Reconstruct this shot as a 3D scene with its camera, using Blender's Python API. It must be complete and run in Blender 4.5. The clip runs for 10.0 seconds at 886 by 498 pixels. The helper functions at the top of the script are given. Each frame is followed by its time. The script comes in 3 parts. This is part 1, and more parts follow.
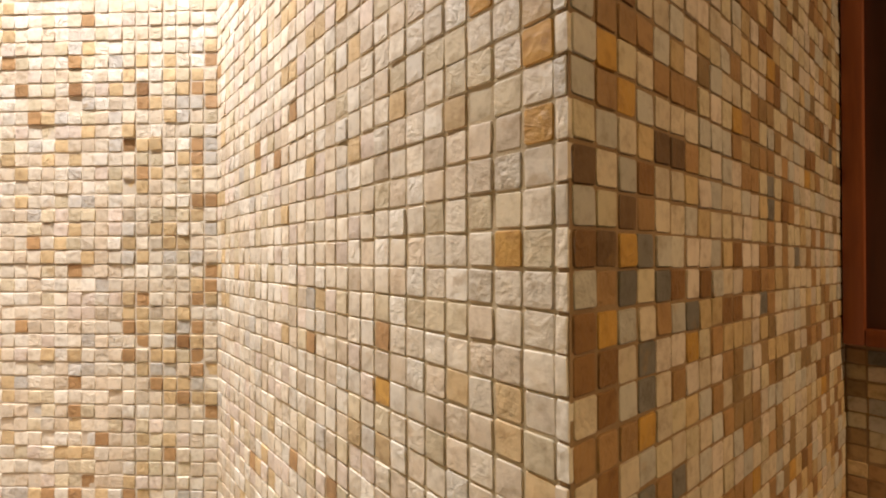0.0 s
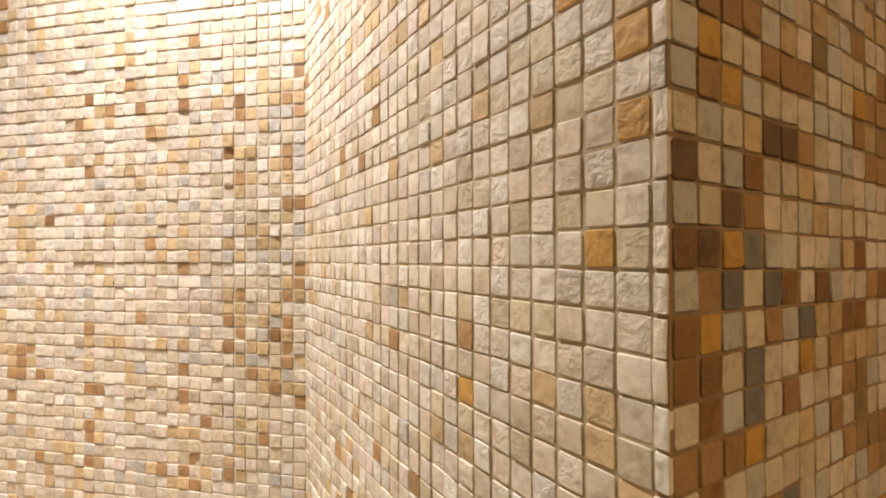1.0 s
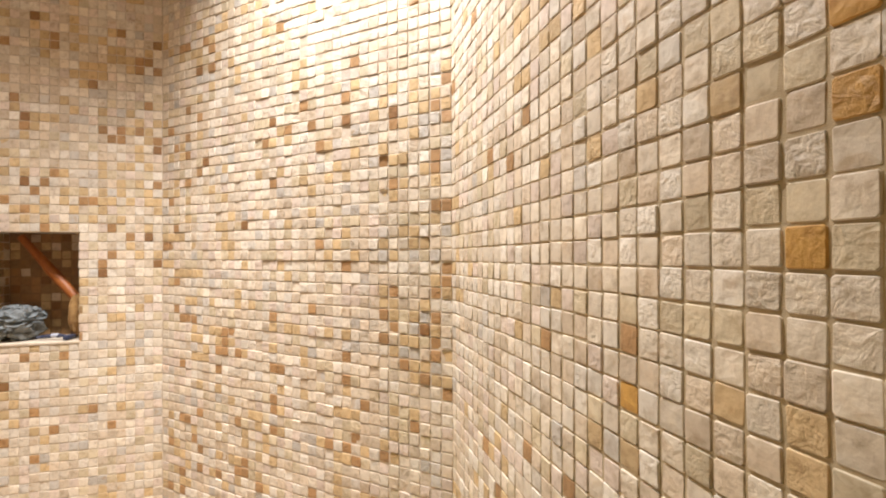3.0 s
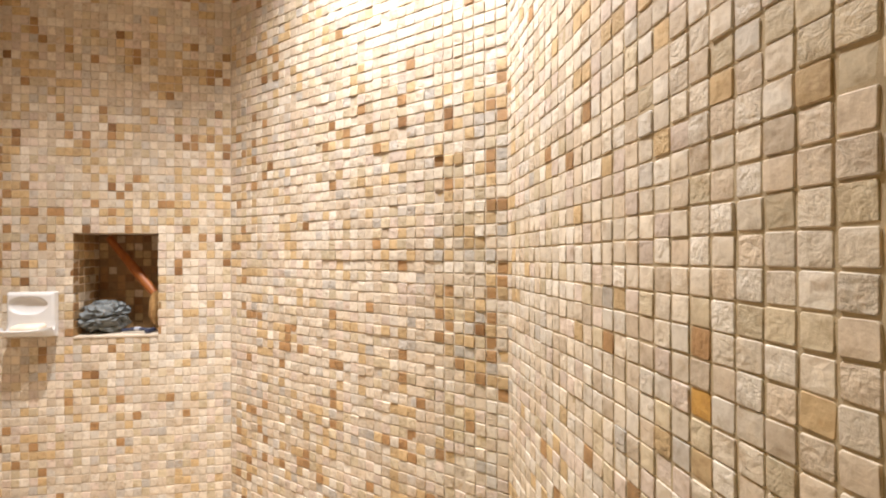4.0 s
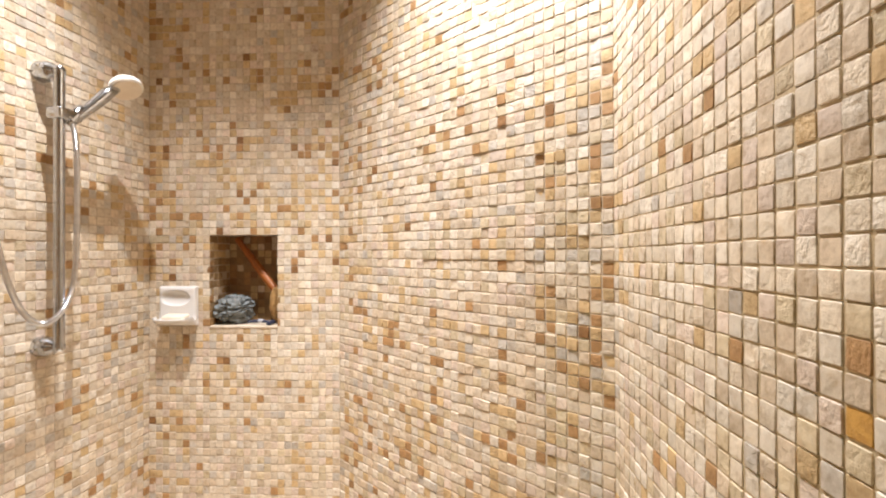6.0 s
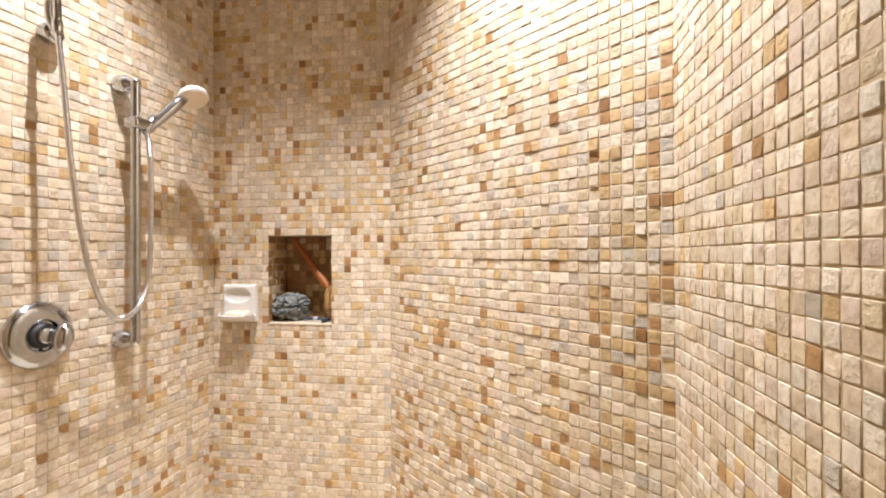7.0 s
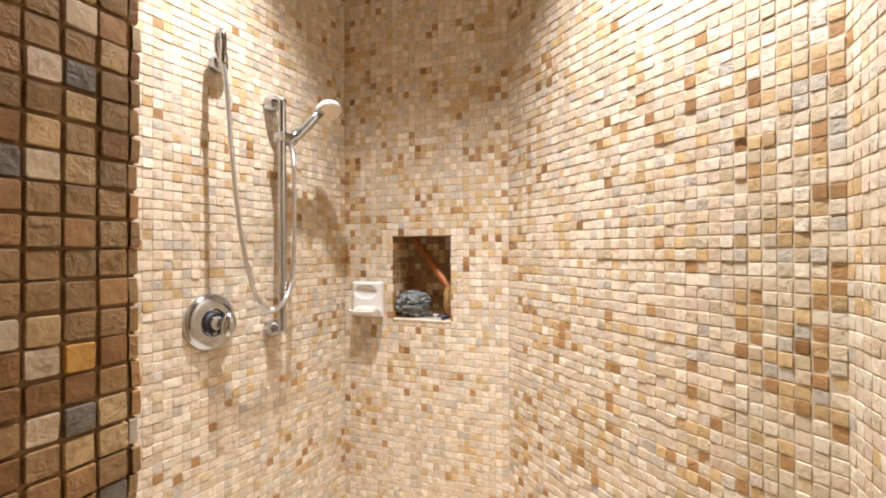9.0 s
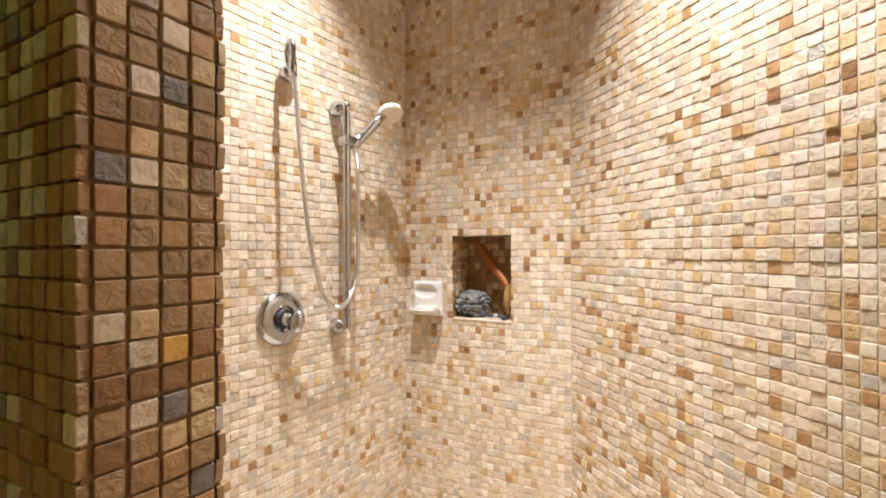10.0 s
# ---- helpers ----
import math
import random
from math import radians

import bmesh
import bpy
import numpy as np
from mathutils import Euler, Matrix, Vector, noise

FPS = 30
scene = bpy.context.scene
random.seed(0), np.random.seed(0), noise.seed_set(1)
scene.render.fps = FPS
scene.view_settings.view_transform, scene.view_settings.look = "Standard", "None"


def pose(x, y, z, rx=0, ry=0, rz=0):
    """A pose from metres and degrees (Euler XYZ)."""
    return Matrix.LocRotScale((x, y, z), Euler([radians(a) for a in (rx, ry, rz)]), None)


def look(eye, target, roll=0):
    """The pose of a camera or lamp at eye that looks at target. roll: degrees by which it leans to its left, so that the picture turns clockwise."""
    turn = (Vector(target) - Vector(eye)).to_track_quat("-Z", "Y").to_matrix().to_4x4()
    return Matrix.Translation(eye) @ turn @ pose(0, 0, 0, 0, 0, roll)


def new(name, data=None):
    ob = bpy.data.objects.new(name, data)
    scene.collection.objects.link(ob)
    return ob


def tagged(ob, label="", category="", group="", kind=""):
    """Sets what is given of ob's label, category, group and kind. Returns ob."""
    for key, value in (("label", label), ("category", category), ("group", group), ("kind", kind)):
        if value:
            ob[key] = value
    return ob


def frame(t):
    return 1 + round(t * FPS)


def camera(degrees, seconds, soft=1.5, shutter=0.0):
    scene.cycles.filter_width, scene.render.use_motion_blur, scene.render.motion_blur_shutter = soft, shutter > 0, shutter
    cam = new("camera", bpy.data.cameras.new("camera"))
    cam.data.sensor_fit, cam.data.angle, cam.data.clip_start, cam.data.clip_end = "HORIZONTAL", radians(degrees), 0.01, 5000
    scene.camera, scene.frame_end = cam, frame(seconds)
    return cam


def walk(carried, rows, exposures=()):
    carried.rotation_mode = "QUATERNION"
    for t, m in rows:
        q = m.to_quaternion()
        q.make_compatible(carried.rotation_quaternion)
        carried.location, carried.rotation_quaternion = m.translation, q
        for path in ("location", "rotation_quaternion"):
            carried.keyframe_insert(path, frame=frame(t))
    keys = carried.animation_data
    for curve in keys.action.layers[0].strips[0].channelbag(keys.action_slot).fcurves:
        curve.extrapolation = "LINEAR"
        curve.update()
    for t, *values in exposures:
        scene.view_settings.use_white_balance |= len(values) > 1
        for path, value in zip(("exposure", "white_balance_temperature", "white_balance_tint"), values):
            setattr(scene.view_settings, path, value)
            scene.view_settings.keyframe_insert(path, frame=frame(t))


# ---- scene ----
# ---- camera: a pan about a fixed pivot, the lens standing a little ahead of it ----
P = 0.0254                      # pitch of the mosaic
EYE = 1.30
cam = camera(86.9, 10.0, soft=2.05)
PIVOT_AHEAD, PIVOT_SIDE, PITCH, ROLL = 0.0743, -0.0097, 0.31, 0.19
YAWS = [(0.0, -40.00), (0.5, -35.26), (1.0, -31.35), (1.5, -26.88), (2.0, -22.70), (2.5, -18.72),
        (4.0, -8.83), (4.5, -5.90), (5.0, -3.09), (5.5, -0.18), (7.0, 8.35), (7.5, 11.94),
        (8.0, 15.37), (8.5, 18.42), (9.0, 22.09), (9.5, 25.82), (10.0, 29.10)]


def eye_pose(yaw):
    a = radians(yaw)
    x = -math.sin(a) * PIVOT_AHEAD + math.cos(a) * PIVOT_SIDE
    y = math.cos(a) * PIVOT_AHEAD + math.sin(a) * PIVOT_SIDE
    return pose(x, y, EYE, 90 + PITCH, ROLL, yaw)


walk(cam, [(t, eye_pose(yaw)) for t, yaw in YAWS])

# ---- light: two recessed downlights over the shower, three unseen fill spots added in the room ----
world = bpy.data.worlds.new("world")
world.use_nodes = True
world.node_tree.nodes["Background"].inputs[0].default_value = (1.0, 0.85, 0.68, 1)
world.node_tree.nodes["Background"].inputs[1].default_value = 0.02
scene.world = world


def downlight_or_fill(x, y, z, power, cone, blend, radius, target, color=(1.0, 0.83, 0.62)):
    data = bpy.data.lights.new("downlight_or_fill", "SPOT")
    data.energy, data.spot_size, data.spot_blend = power, radians(cone), blend
    data.shadow_soft_size, data.color = radius, color
    ob = new("downlight_or_fill", data)
    ob.matrix_world = look((x, y, z), target)
    return ob


LAMP = (0.99, 0.985, 1.03)
downlight_or_fill(-0.159, 0.899, 2.72, 248, 85, 1.0, 0.03, (0.06, 1.02, 0.6), LAMP)
downlight_or_fill(-0.73, 0.99, 2.72, 212, 78, 1.0, 0.014, (-0.88, 0.86, 0.0), LAMP)
# unseen warm spot added to brighten the room side of the front wall
downlight_or_fill(0.62, -1.90, 2.72, 165, 74, 1.0, 0.06, (0.90, 0.2, 0.28), (1.0, 0.70, 0.40))
# unseen greenish source added for the tint on the pier's front face
downlight_or_fill(-1.30, -0.95, 2.72, 25, 96, 1.0, 0.06, (-1.25, 0.1, 1.0), (0.72, 1.0, 0.10))
# narrow warm spot added to warm the right wall's near edge
downlight_or_fill(-0.90, -0.60, 2.72, 13, 46, 1.0, 0.05, (0.27, 0.36, 1.05), (1.0, 0.62, 0.24))

# ---- materials ----


def material(name):
    m = bpy.data.materials.new(name)
    m.use_nodes = True
    return m, m.node_tree.nodes, m.node_tree.links, m.node_tree.nodes["Principled BSDF"]


def ramp(nodes, stops, mode="LINEAR"):
    r = nodes.new("ShaderNodeValToRGB")
    r.color_ramp.interpolation = mode
    while len(r.color_ramp.elements) < len(stops):
        r.color_ramp.elements.new(0.5)
    for e, (pos, col) in zip(r.color_ramp.elements, stops):
        e.position, e.color = pos, (*col, 1)
    return r


def noise_node(nodes, links, scale, detail=4, rough=0.55, vector=None, w=None):
    n = nodes.new("ShaderNodeTexNoise")
    n.noise_dimensions = "4D" if w else "3D"
    n.inputs["Scale"].default_value, n.inputs["Detail"].default_value, n.inputs["Roughness"].default_value = scale, detail, rough
    if vector:
        links.new(vector, n.inputs["Vector"])
    if w:
        links.new(w, n.inputs["W"])
    return n


def maths(nodes, links, op, a, b):
    n = nodes.new("ShaderNodeMath")
    n.operation = op
    for i, v in enumerate((a, b)):
        if isinstance(v, (int, float)):
            n.inputs[i].default_value = v
        else:
            links.new(v, n.inputs[i])
    return n.outputs[0]


def mix(nodes, links, mode, fac, a, b):
    n = nodes.new("ShaderNodeMix")
    n.data_type, n.blend_type = "RGBA", mode
    for socket, v in ((n.inputs[0], fac), (n.inputs[6], a), (n.inputs[7], b)):
        if isinstance(v, (int, float)):
            socket.default_value = v
        elif isinstance(v, tuple):
            socket.default_value = (*v, 1)
        else:
            links.new(v, socket)
    return n.outputs[2]


# tumbled stone, by tone: 0 to 1 runs through the kinds of chip in the mosaic
# 0.79 and 0.85 are browner chips with shade worked into their colour
STONE = [(0.00, (0.67, 0.57, 0.435)), (0.16, (0.69, 0.61, 0.495)), (0.34, (0.60, 0.485, 0.35)), (0.48, (0.645, 0.525, 0.42)),
         (0.58, (0.58, 0.475, 0.315)), (0.67, (0.53, 0.475, 0.40)), (0.75, (0.56, 0.395, 0.205)), (0.79, (0.305, 0.192, 0.088)), (0.82, (0.39, 0.22, 0.092)), (0.85, (0.325, 0.195, 0.083)),
         (0.88, (0.50, 0.27, 0.06)), (0.92, (0.25, 0.125, 0.045)), (0.955, (0.20, 0.175, 0.145)), (0.98, (0.16, 0.09, 0.042))]
# shorthand for the kinds of chip; n and m are browned for shade
LETTER = {"c": 0.08, "w": 0.25, "b": 0.40, "p": 0.53, "y": 0.62, "g": 0.70, "a": 0.77, "n": 0.805, "t": 0.835, "m": 0.865, "o": 0.90, "r": 0.94, "k": 0.965, "d": 0.99}


def stone(name, single):
    """single: the tone is each piece's own object colour; else it is stored on the faces of the joined field."""
    m, nodes, links, bsdf = material(name)
    if single:
        info = nodes.new("ShaderNodeObjectInfo")
        split = nodes.new("ShaderNodeSeparateColor")
        links.new(info.outputs["Color"], split.inputs[0])
        tone, relief, chance = split.outputs[0], split.outputs[1], info.outputs["Random"]
    else:
        attr = nodes.new("ShaderNodeAttribute")
        attr.attribute_name = "tone"
        geo = nodes.new("ShaderNodeNewGeometry")
        split = nodes.new("ShaderNodeSeparateColor")
        links.new(attr.outputs["Color"], split.inputs[0])
        tone, relief, chance = split.outputs[0], split.outputs[1], geo.outputs["Random Per Island"]
    where = nodes.new("ShaderNodeNewGeometry").outputs["Position"]
    w = maths(nodes, links, "MULTIPLY", chance, 40.0)
    base = ramp(nodes, STONE, "CONSTANT")
    links.new(tone, base.inputs[0])
    veins = noise_node(nodes, links, 85, 5, 0.6, where, w)
    shade = ramp(nodes, [(0.30, (0.64, 0.56, 0.46)), (0.50, (1.0, 1.0, 1.0)), (0.75, (1.12, 1.1, 1.06))])
    links.new(veins.outputs[0], shade.inputs[0])
    col = mix(nodes, links, "MULTIPLY", 0.8, base.outputs[0], shade.outputs[0])
    bright = maths(nodes, links, "ADD", maths(nodes, links, "MULTIPLY", chance, 0.26), 0.86)
    gain = nodes.new("ShaderNodeVectorMath")
    gain.operation = "SCALE"
    links.new(col, gain.inputs[0])
    links.new(bright, gain.inputs["Scale"])
    rust = noise_node(nodes, links, 38, 3, 0.6, where, w)
    spots = ramp(nodes, [(0.60, (0, 0, 0)), (0.74, (1, 1, 1))])
    links.new(rust.outputs[0], spots.inputs[0])
    fac = maths(nodes, links, "MULTIPLY", spots.outputs[0], 0.45)
    col = mix(nodes, links, "MIX", fac, gain.outputs[0], (0.42, 0.24, 0.08))
    links.new(col, bsdf.inputs["Base Color"])
    rough = nodes.new("ShaderNodeMapRange")
    rough.inputs[3].default_value, rough.inputs[4].default_value = 0.42, 0.72
    links.new(veins.outputs[0], rough.inputs[0])
    links.new(rough.outputs[0], bsdf.inputs["Roughness"])
    cleft = noise_node(nodes, links, 190, 6, 0.62, where, w)
    steps = noise_node(nodes, links, 75, 3, 0.5, where, w)
    steps.inputs["Distortion"].default_value = 1.6
    cleft.inputs["Distortion"].default_value = 0.8
    height = maths(nodes, links, "ADD", maths(nodes, links, "MULTIPLY", steps.outputs[0], 1.6), cleft.outputs[0])
    bump = nodes.new("ShaderNodeBump")
    bump.inputs["Distance"].default_value = 0.002
    links.new(relief, bump.inputs["Strength"])
    links.new(height, bump.inputs["Height"])
    links.new(bump.outputs[0], bsdf.inputs["Normal"])
    return m


def grainy(name, dark, light, scale, rough, bump_scale=300, bump=0.3, distance=0.001, metal=0.0):
    m, nodes, links, bsdf = material(name)
    where = nodes.new("ShaderNodeTexCoord").outputs["Object"]
    big = noise_node(nodes, links, scale, 5, 0.6, where)
    r = ramp(nodes, [(0.3, dark), (0.7, light)])
    links.new(big.outputs[0], r.inputs[0])
    links.new(r.outputs[0], bsdf.inputs["Base Color"])
    bsdf.inputs["Roughness"].default_value, bsdf.inputs["Metallic"].default_value = rough, metal
    fine = noise_node(nodes, links, bump_scale, 5, 0.6, where)
    b = nodes.new("ShaderNodeBump")
    b.inputs["Strength"].default_value, b.inputs["Distance"].default_value = bump, distance
    links.new(fine.outputs[0], b.inputs["Height"])
    links.new(b.outputs[0], bsdf.inputs["Normal"])
    return m


def wood_material(name, dark, light):
    m, nodes, links, bsdf = material(name)
    coord = nodes.new("ShaderNodeTexCoord").outputs["Object"]
    stretch = nodes.new("ShaderNodeMapping")
    stretch.inputs["Scale"].default_value = (60, 60, 5)
    links.new(coord, stretch.inputs[0])
    n = noise_node(nodes, links, 1.0, 6, 0.6, stretch.outputs[0])
    r = ramp(nodes, [(0.3, dark), (0.7, light)])
    links.new(n.outputs[0], r.inputs[0])
    links.new(r.outputs[0], bsdf.inputs["Base Color"])
    bsdf.inputs["Roughness"].default_value = 0.5
    return m


stone_piece = stone("tumbled_stone_piece", True)
stone_field = stone("tumbled_stone_field", False)
# one grout throughout: paler on the lit walls, browner where shade falls
grout = grainy("sand_grout", (0.40, 0.30, 0.17), (0.52, 0.40, 0.245), 30, 0.9, 900, 0.5)
shaded_grout = grainy("shaded_grout", (0.24, 0.145, 0.07), (0.34, 0.215, 0.11), 30, 0.9, 900, 0.5)
pale_grout = grainy("pale_grout", (0.50, 0.40, 0.285), (0.63, 0.53, 0.405), 30, 0.9, 900, 0.5)
plaster = grainy("plaster", (0.62, 0.54, 0.42), (0.70, 0.62, 0.50), 6, 0.85)
# ceiling is out of view; whiter than the plaster to bounce light onto the walls
ceiling_paint = grainy("ceiling_paint", (0.76, 0.74, 0.70), (0.81, 0.79, 0.75), 6, 0.85)
chrome = grainy("chrome", (0.46, 0.48, 0.51), (0.57, 0.59, 0.62), 40, 0.14, 200, 0.03, metal=1.0)
steel_hose = grainy("steel_hose", (0.60, 0.60, 0.61), (0.74, 0.74, 0.75), 60, 0.3, 400, 0.1, metal=1.0)
ceramic = grainy("white_ceramic", (0.68, 0.655, 0.62), (0.73, 0.71, 0.68), 12, 0.18, 60, 0.05)
head_plastic = grainy("cream_plastic", (0.80, 0.78, 0.73), (0.85, 0.83, 0.78), 30, 0.4)
soap = grainy("cream_soap", (0.72, 0.60, 0.45), (0.80, 0.70, 0.56), 30, 0.5)
puff_net = grainy("grey_nylon_net", (0.12, 0.13, 0.127), (0.26, 0.275, 0.265), 70, 0.75, 900, 0.8, 0.002)
orange_wood = wood_material("orange_stick", (0.26, 0.075, 0.012), (0.38, 0.12, 0.022))
sponge_mat = grainy("tan_sponge", (0.30, 0.16, 0.05), (0.48, 0.28, 0.10), 60, 0.9, 500, 1.0, 0.003)
navy = grainy("navy_plastic", (0.02, 0.025, 0.05), (0.05, 0.06, 0.10), 60, 0.35)
pale = grainy("pale_plastic", (0.35, 0.36, 0.40), (0.5, 0.5, 0.54), 60, 0.35)
red_wood = wood_material("red_brown_wood", (0.18, 0.042, 0.010), (0.32, 0.085, 0.020))
dark_wood = wood_material("dark_red_wood", (0.05, 0.012, 0.004), (0.09, 0.022, 0.007))
rubber = grainy("dark_rubber", (0.02, 0.02, 0.02), (0.04, 0.04, 0.04), 60, 0.6)
dark_panel, _, _, _b = material("dark_glass_panel")
_b.inputs["Base Color"].default_value, _b.inputs["Roughness"].default_value = (0.035, 0.012, 0.006, 1), 0.12

# ---- builders ----


def mesh_from(name, bm, mat, smooth=True):
    me = bpy.data.meshes.new(name)
    bm.normal_update()
    bm.to_mesh(me)
    bm.free()
    me.materials.append(mat)
    if smooth:
        me.polygons.foreach_set("use_smooth", [True] * len(me.polygons))
        me.set_sharp_from_angle(angle=radians(40))
    return me


def part(name, bm, mat, parent=None, label="", smooth=True):
    ob = new(name, mesh_from(name, bm, mat, smooth))
    if parent:
        ob.parent = parent
    if label:
        ob["label"] = label
    return ob


def box(x0, x1, y0, y1, z0, z1, bevel=0.0, seg=2):
    bm = bmesh.new()
    bmesh.ops.create_cube(bm, size=1)
    for v in bm.verts:
        v.co = Vector(((x0 + x1) / 2 + v.co.x * (x1 - x0), (y0 + y1) / 2 + v.co.y * (y1 - y0), (z0 + z1) / 2 + v.co.z * (z1 - z0)))
    if bevel:
        bmesh.ops.bevel(bm, geom=list(bm.edges), offset=bevel, segments=seg, profile=0.5, affect="EDGES")
    return bm


def moved(bm, m):
    bmesh.ops.transform(bm, matrix=m, verts=bm.verts)
    return bm


def lathe(profile, steps=32):
    """A turned solid round z from (radius, z) pairs."""
    bm = bmesh.new()
    rings = []
    for r, z in profile:
        if r < 1e-6:
            rings.append([bm.verts.new((0, 0, z))])
        else:
            rings.append([bm.verts.new((r * math.cos(2 * math.pi * i / steps), r * math.sin(2 * math.pi * i / steps), z)) for i in range(steps)])
    for a, b in zip(rings, rings[1:]):
        for i in range(steps):
            j = (i + 1) % steps
            if len(a) == 1 and len(b) == 1:
                continue
            if len(a) == 1:
                bm.faces.new((a[0], b[i], b[j]))
            elif len(b) == 1:
                bm.faces.new((a[i], b[0], a[j]))
            else:
                bm.faces.new((a[i], b[i], b[j], a[j]))
    bmesh.ops.recalc_face_normals(bm, faces=bm.faces)
    return bm


def spline(points, per=10):
    """Catmull-Rom points through the given ones."""
    pts = [Vector(q) for q in points]
    pts = [2 * pts[0] - pts[1]] + pts + [2 * pts[-1] - pts[-2]]
    out = []
    for a, b, c, d in zip(pts, pts[1:], pts[2:], pts[3:]):
        for i in range(per):
            t = i / per
            out.append(0.5 * ((2 * b) + (c - a) * t + (2 * a - 5 * b + 4 * c - d) * t * t + (3 * b - 3 * c + d - a) * t ** 3))
    out.append(pts[-2])
    return out


def tube(points, radius, steps=14, ripple=0.0, every=2):
    """A round tube along points; radius a number or one for each point."""
    bm = bmesh.new()
    side = Vector((0.31, 0.95, 0.05))
    rings = []
    for i, q in enumerate(points):
        ahead = (points[min(i + 1, len(points) - 1)] - points[max(i - 1, 0)]).normalized()
        u = (side - ahead * side.dot(ahead)).normalized()
        v = ahead.cross(u)
        side = u
        r = radius[i] if isinstance(radius, list) else radius
        r += ripple * (1 if i % every else -1)
        rings.append([bm.verts.new(q + r * (u * math.cos(2 * math.pi * k / steps) + v * math.sin(2 * math.pi * k / steps))) for k in range(steps)])
    for a, b in zip(rings, rings[1:]):
        for k in range(steps):
            bm.faces.new((a[k], a[(k + 1) % steps], b[(k + 1) % steps], b[k]))
    bm.faces.new(rings[0][::-1])
    bm.faces.new(rings[-1])
    bmesh.ops.recalc_face_normals(bm, faces=bm.faces)
    return bm


# ---- mosaic ----
JOINT = 0.0018
DEPTH = 0.0085
VARIANTS = 10


def chip(k):
    """One tumbled chip, 1 x 1, face at z = 0, as vertices and faces: cut corners, a rounded rim, an uneven face."""
    r = np.random.default_rng(100 + k)
    ring = []
    for cx, cy in ((1, 1), (-1, 1), (-1, -1), (1, -1)):
        cut = r.uniform(0.03, 0.085)
        ax, ay = 0.5 * cx * r.uniform(0.965, 1.0), 0.5 * cy * r.uniform(0.965, 1.0)
        a, b = (ax, ay - cy * cut), (ax - cx * cut, ay)
        ring += [a, b] if cx * cy > 0 else [b, a]
    ring = np.array(ring)
    low = np.c_[ring, np.full(8, -1.0)]
    mid = np.c_[ring, r.uniform(-0.20, -0.14, 8)]
    rim = np.c_[ring * r.uniform(0.97, 0.98), r.uniform(-0.07, -0.04, 8)]
    top = np.c_[ring * r.uniform(0.925, 0.95), r.uniform(-0.03, 0.005, 8)]
    mids = np.c_[ring * 0.42 + r.uniform(-0.05, 0.05, (8, 2)), r.uniform(-0.035, 0.05, 8)]
    verts = np.vstack([low, mid, rim, top, mids[::2]])
    faces = []
    for base in (0, 8, 16):
        for i in range(8):
            j = (i + 1) % 8
            faces.append((base + i, base + j, base + 8 + j, base + 8 + i))
    for i in range(4):
        a, b, c = 24 + 2 * i, 24 + (2 * i + 1) % 8, 24 + (2 * i + 2) % 8
        m, n = 32 + i, 32 + (i + 1) % 4
        faces += [(a, b, m), (b, c, n, m)]
    faces.append((32, 33, 34, 35))
    return verts, faces


CHIPS = [chip(k) for k in range(VARIANTS)]
SOFT = [8 <= f < 24 for f in range(len(CHIPS[0][1]))]   # a rounded rim between flat sides and a cleft face


def chip_mesh(k, thick):
    verts, faces = CHIPS[k]
    me = bpy.data.meshes.new("tile")
    v = verts * np.array([1, 1, thick])
    v[8:, 2] = verts[8:, 2] * 0.0085
    me.from_pydata([tuple(q) for q in v], [], faces)
    me.materials.append(stone_piece)
    me.polygons.foreach_set("use_smooth", SOFT)
    return me


CHIP_MESHES = [chip_mesh(k, DEPTH) for k in range(VARIANTS)]


PALE = {"c": 0.30, "w": 0.22, "b": 0.19, "p": 0.15, "y": 0.08, "g": 0.02, "a": 0.07, "t": 0.025}
BLEACHED = {"c": 0.30, "w": 0.25, "b": 0.14, "p": 0.10, "y": 0.06, "g": 0.09, "a": 0.055, "t": 0.02}
MIXED = {"c": 0.24, "w": 0.13, "b": 0.20, "p": 0.10, "y": 0.09, "g": 0.05, "a": 0.12, "t": 0.055, "r": 0.008}
# pier: brown stone, made darker still because little light reaches it
SHADED_BROWN = {"n": 0.28, "m": 0.26, "g": 0.12, "a": 0.08, "t": 0.14, "y": 0.07, "r": 0.07, "k": 0.02}
# niche: the walls' stone in darker chips, the recess's shade put into colour
NICHE_SHADE = {"n": 0.26, "m": 0.26, "a": 0.14, "t": 0.2, "b": 0.08, "r": 0.06}
DARK = {"b": 0.21, "p": 0.10, "y": 0.11, "g": 0.08, "a": 0.14, "t": 0.19, "n": 0.07, "m": 0.04, "o": 0.02, "r": 0.07, "k": 0.02}
# pier front: pale chips swapped for brown so the face looks dim
PIER_SHADE = {"y": 0.05, "n": 0.36, "m": 0.28, "g": 0.06, "t": 0.17, "r": 0.06, "k": 0.02}


def tones(n_cols, n_rows, seed, mixture, more):
    """A tone for each chip of a wall; the darker kinds come in loose clusters."""
    r = np.random.default_rng(seed)
    kinds = list(mixture)
    base = np.array([mixture[k] for k in kinds])
    dark = np.array([k in "anmtordk" for k in kinds])
    t = np.zeros((n_cols, n_rows))
    for i in range(n_cols):
        for k in range(n_rows):
            c = noise.noise(Vector((i * 0.16 + seed, k * 0.16, seed * 1.7))) + 0.6 * noise.noise(Vector((i * 0.45, k * 0.45, seed * 3.1)))
            w = base * np.where(dark, max(0.15, 1 + 2.6 * c) * (more(i, k) if more else 1.0), 1.0)
            t[i, k] = LETTER[kinds[int(r.choice(len(kinds), p=w / w.sum()))]]
    return t


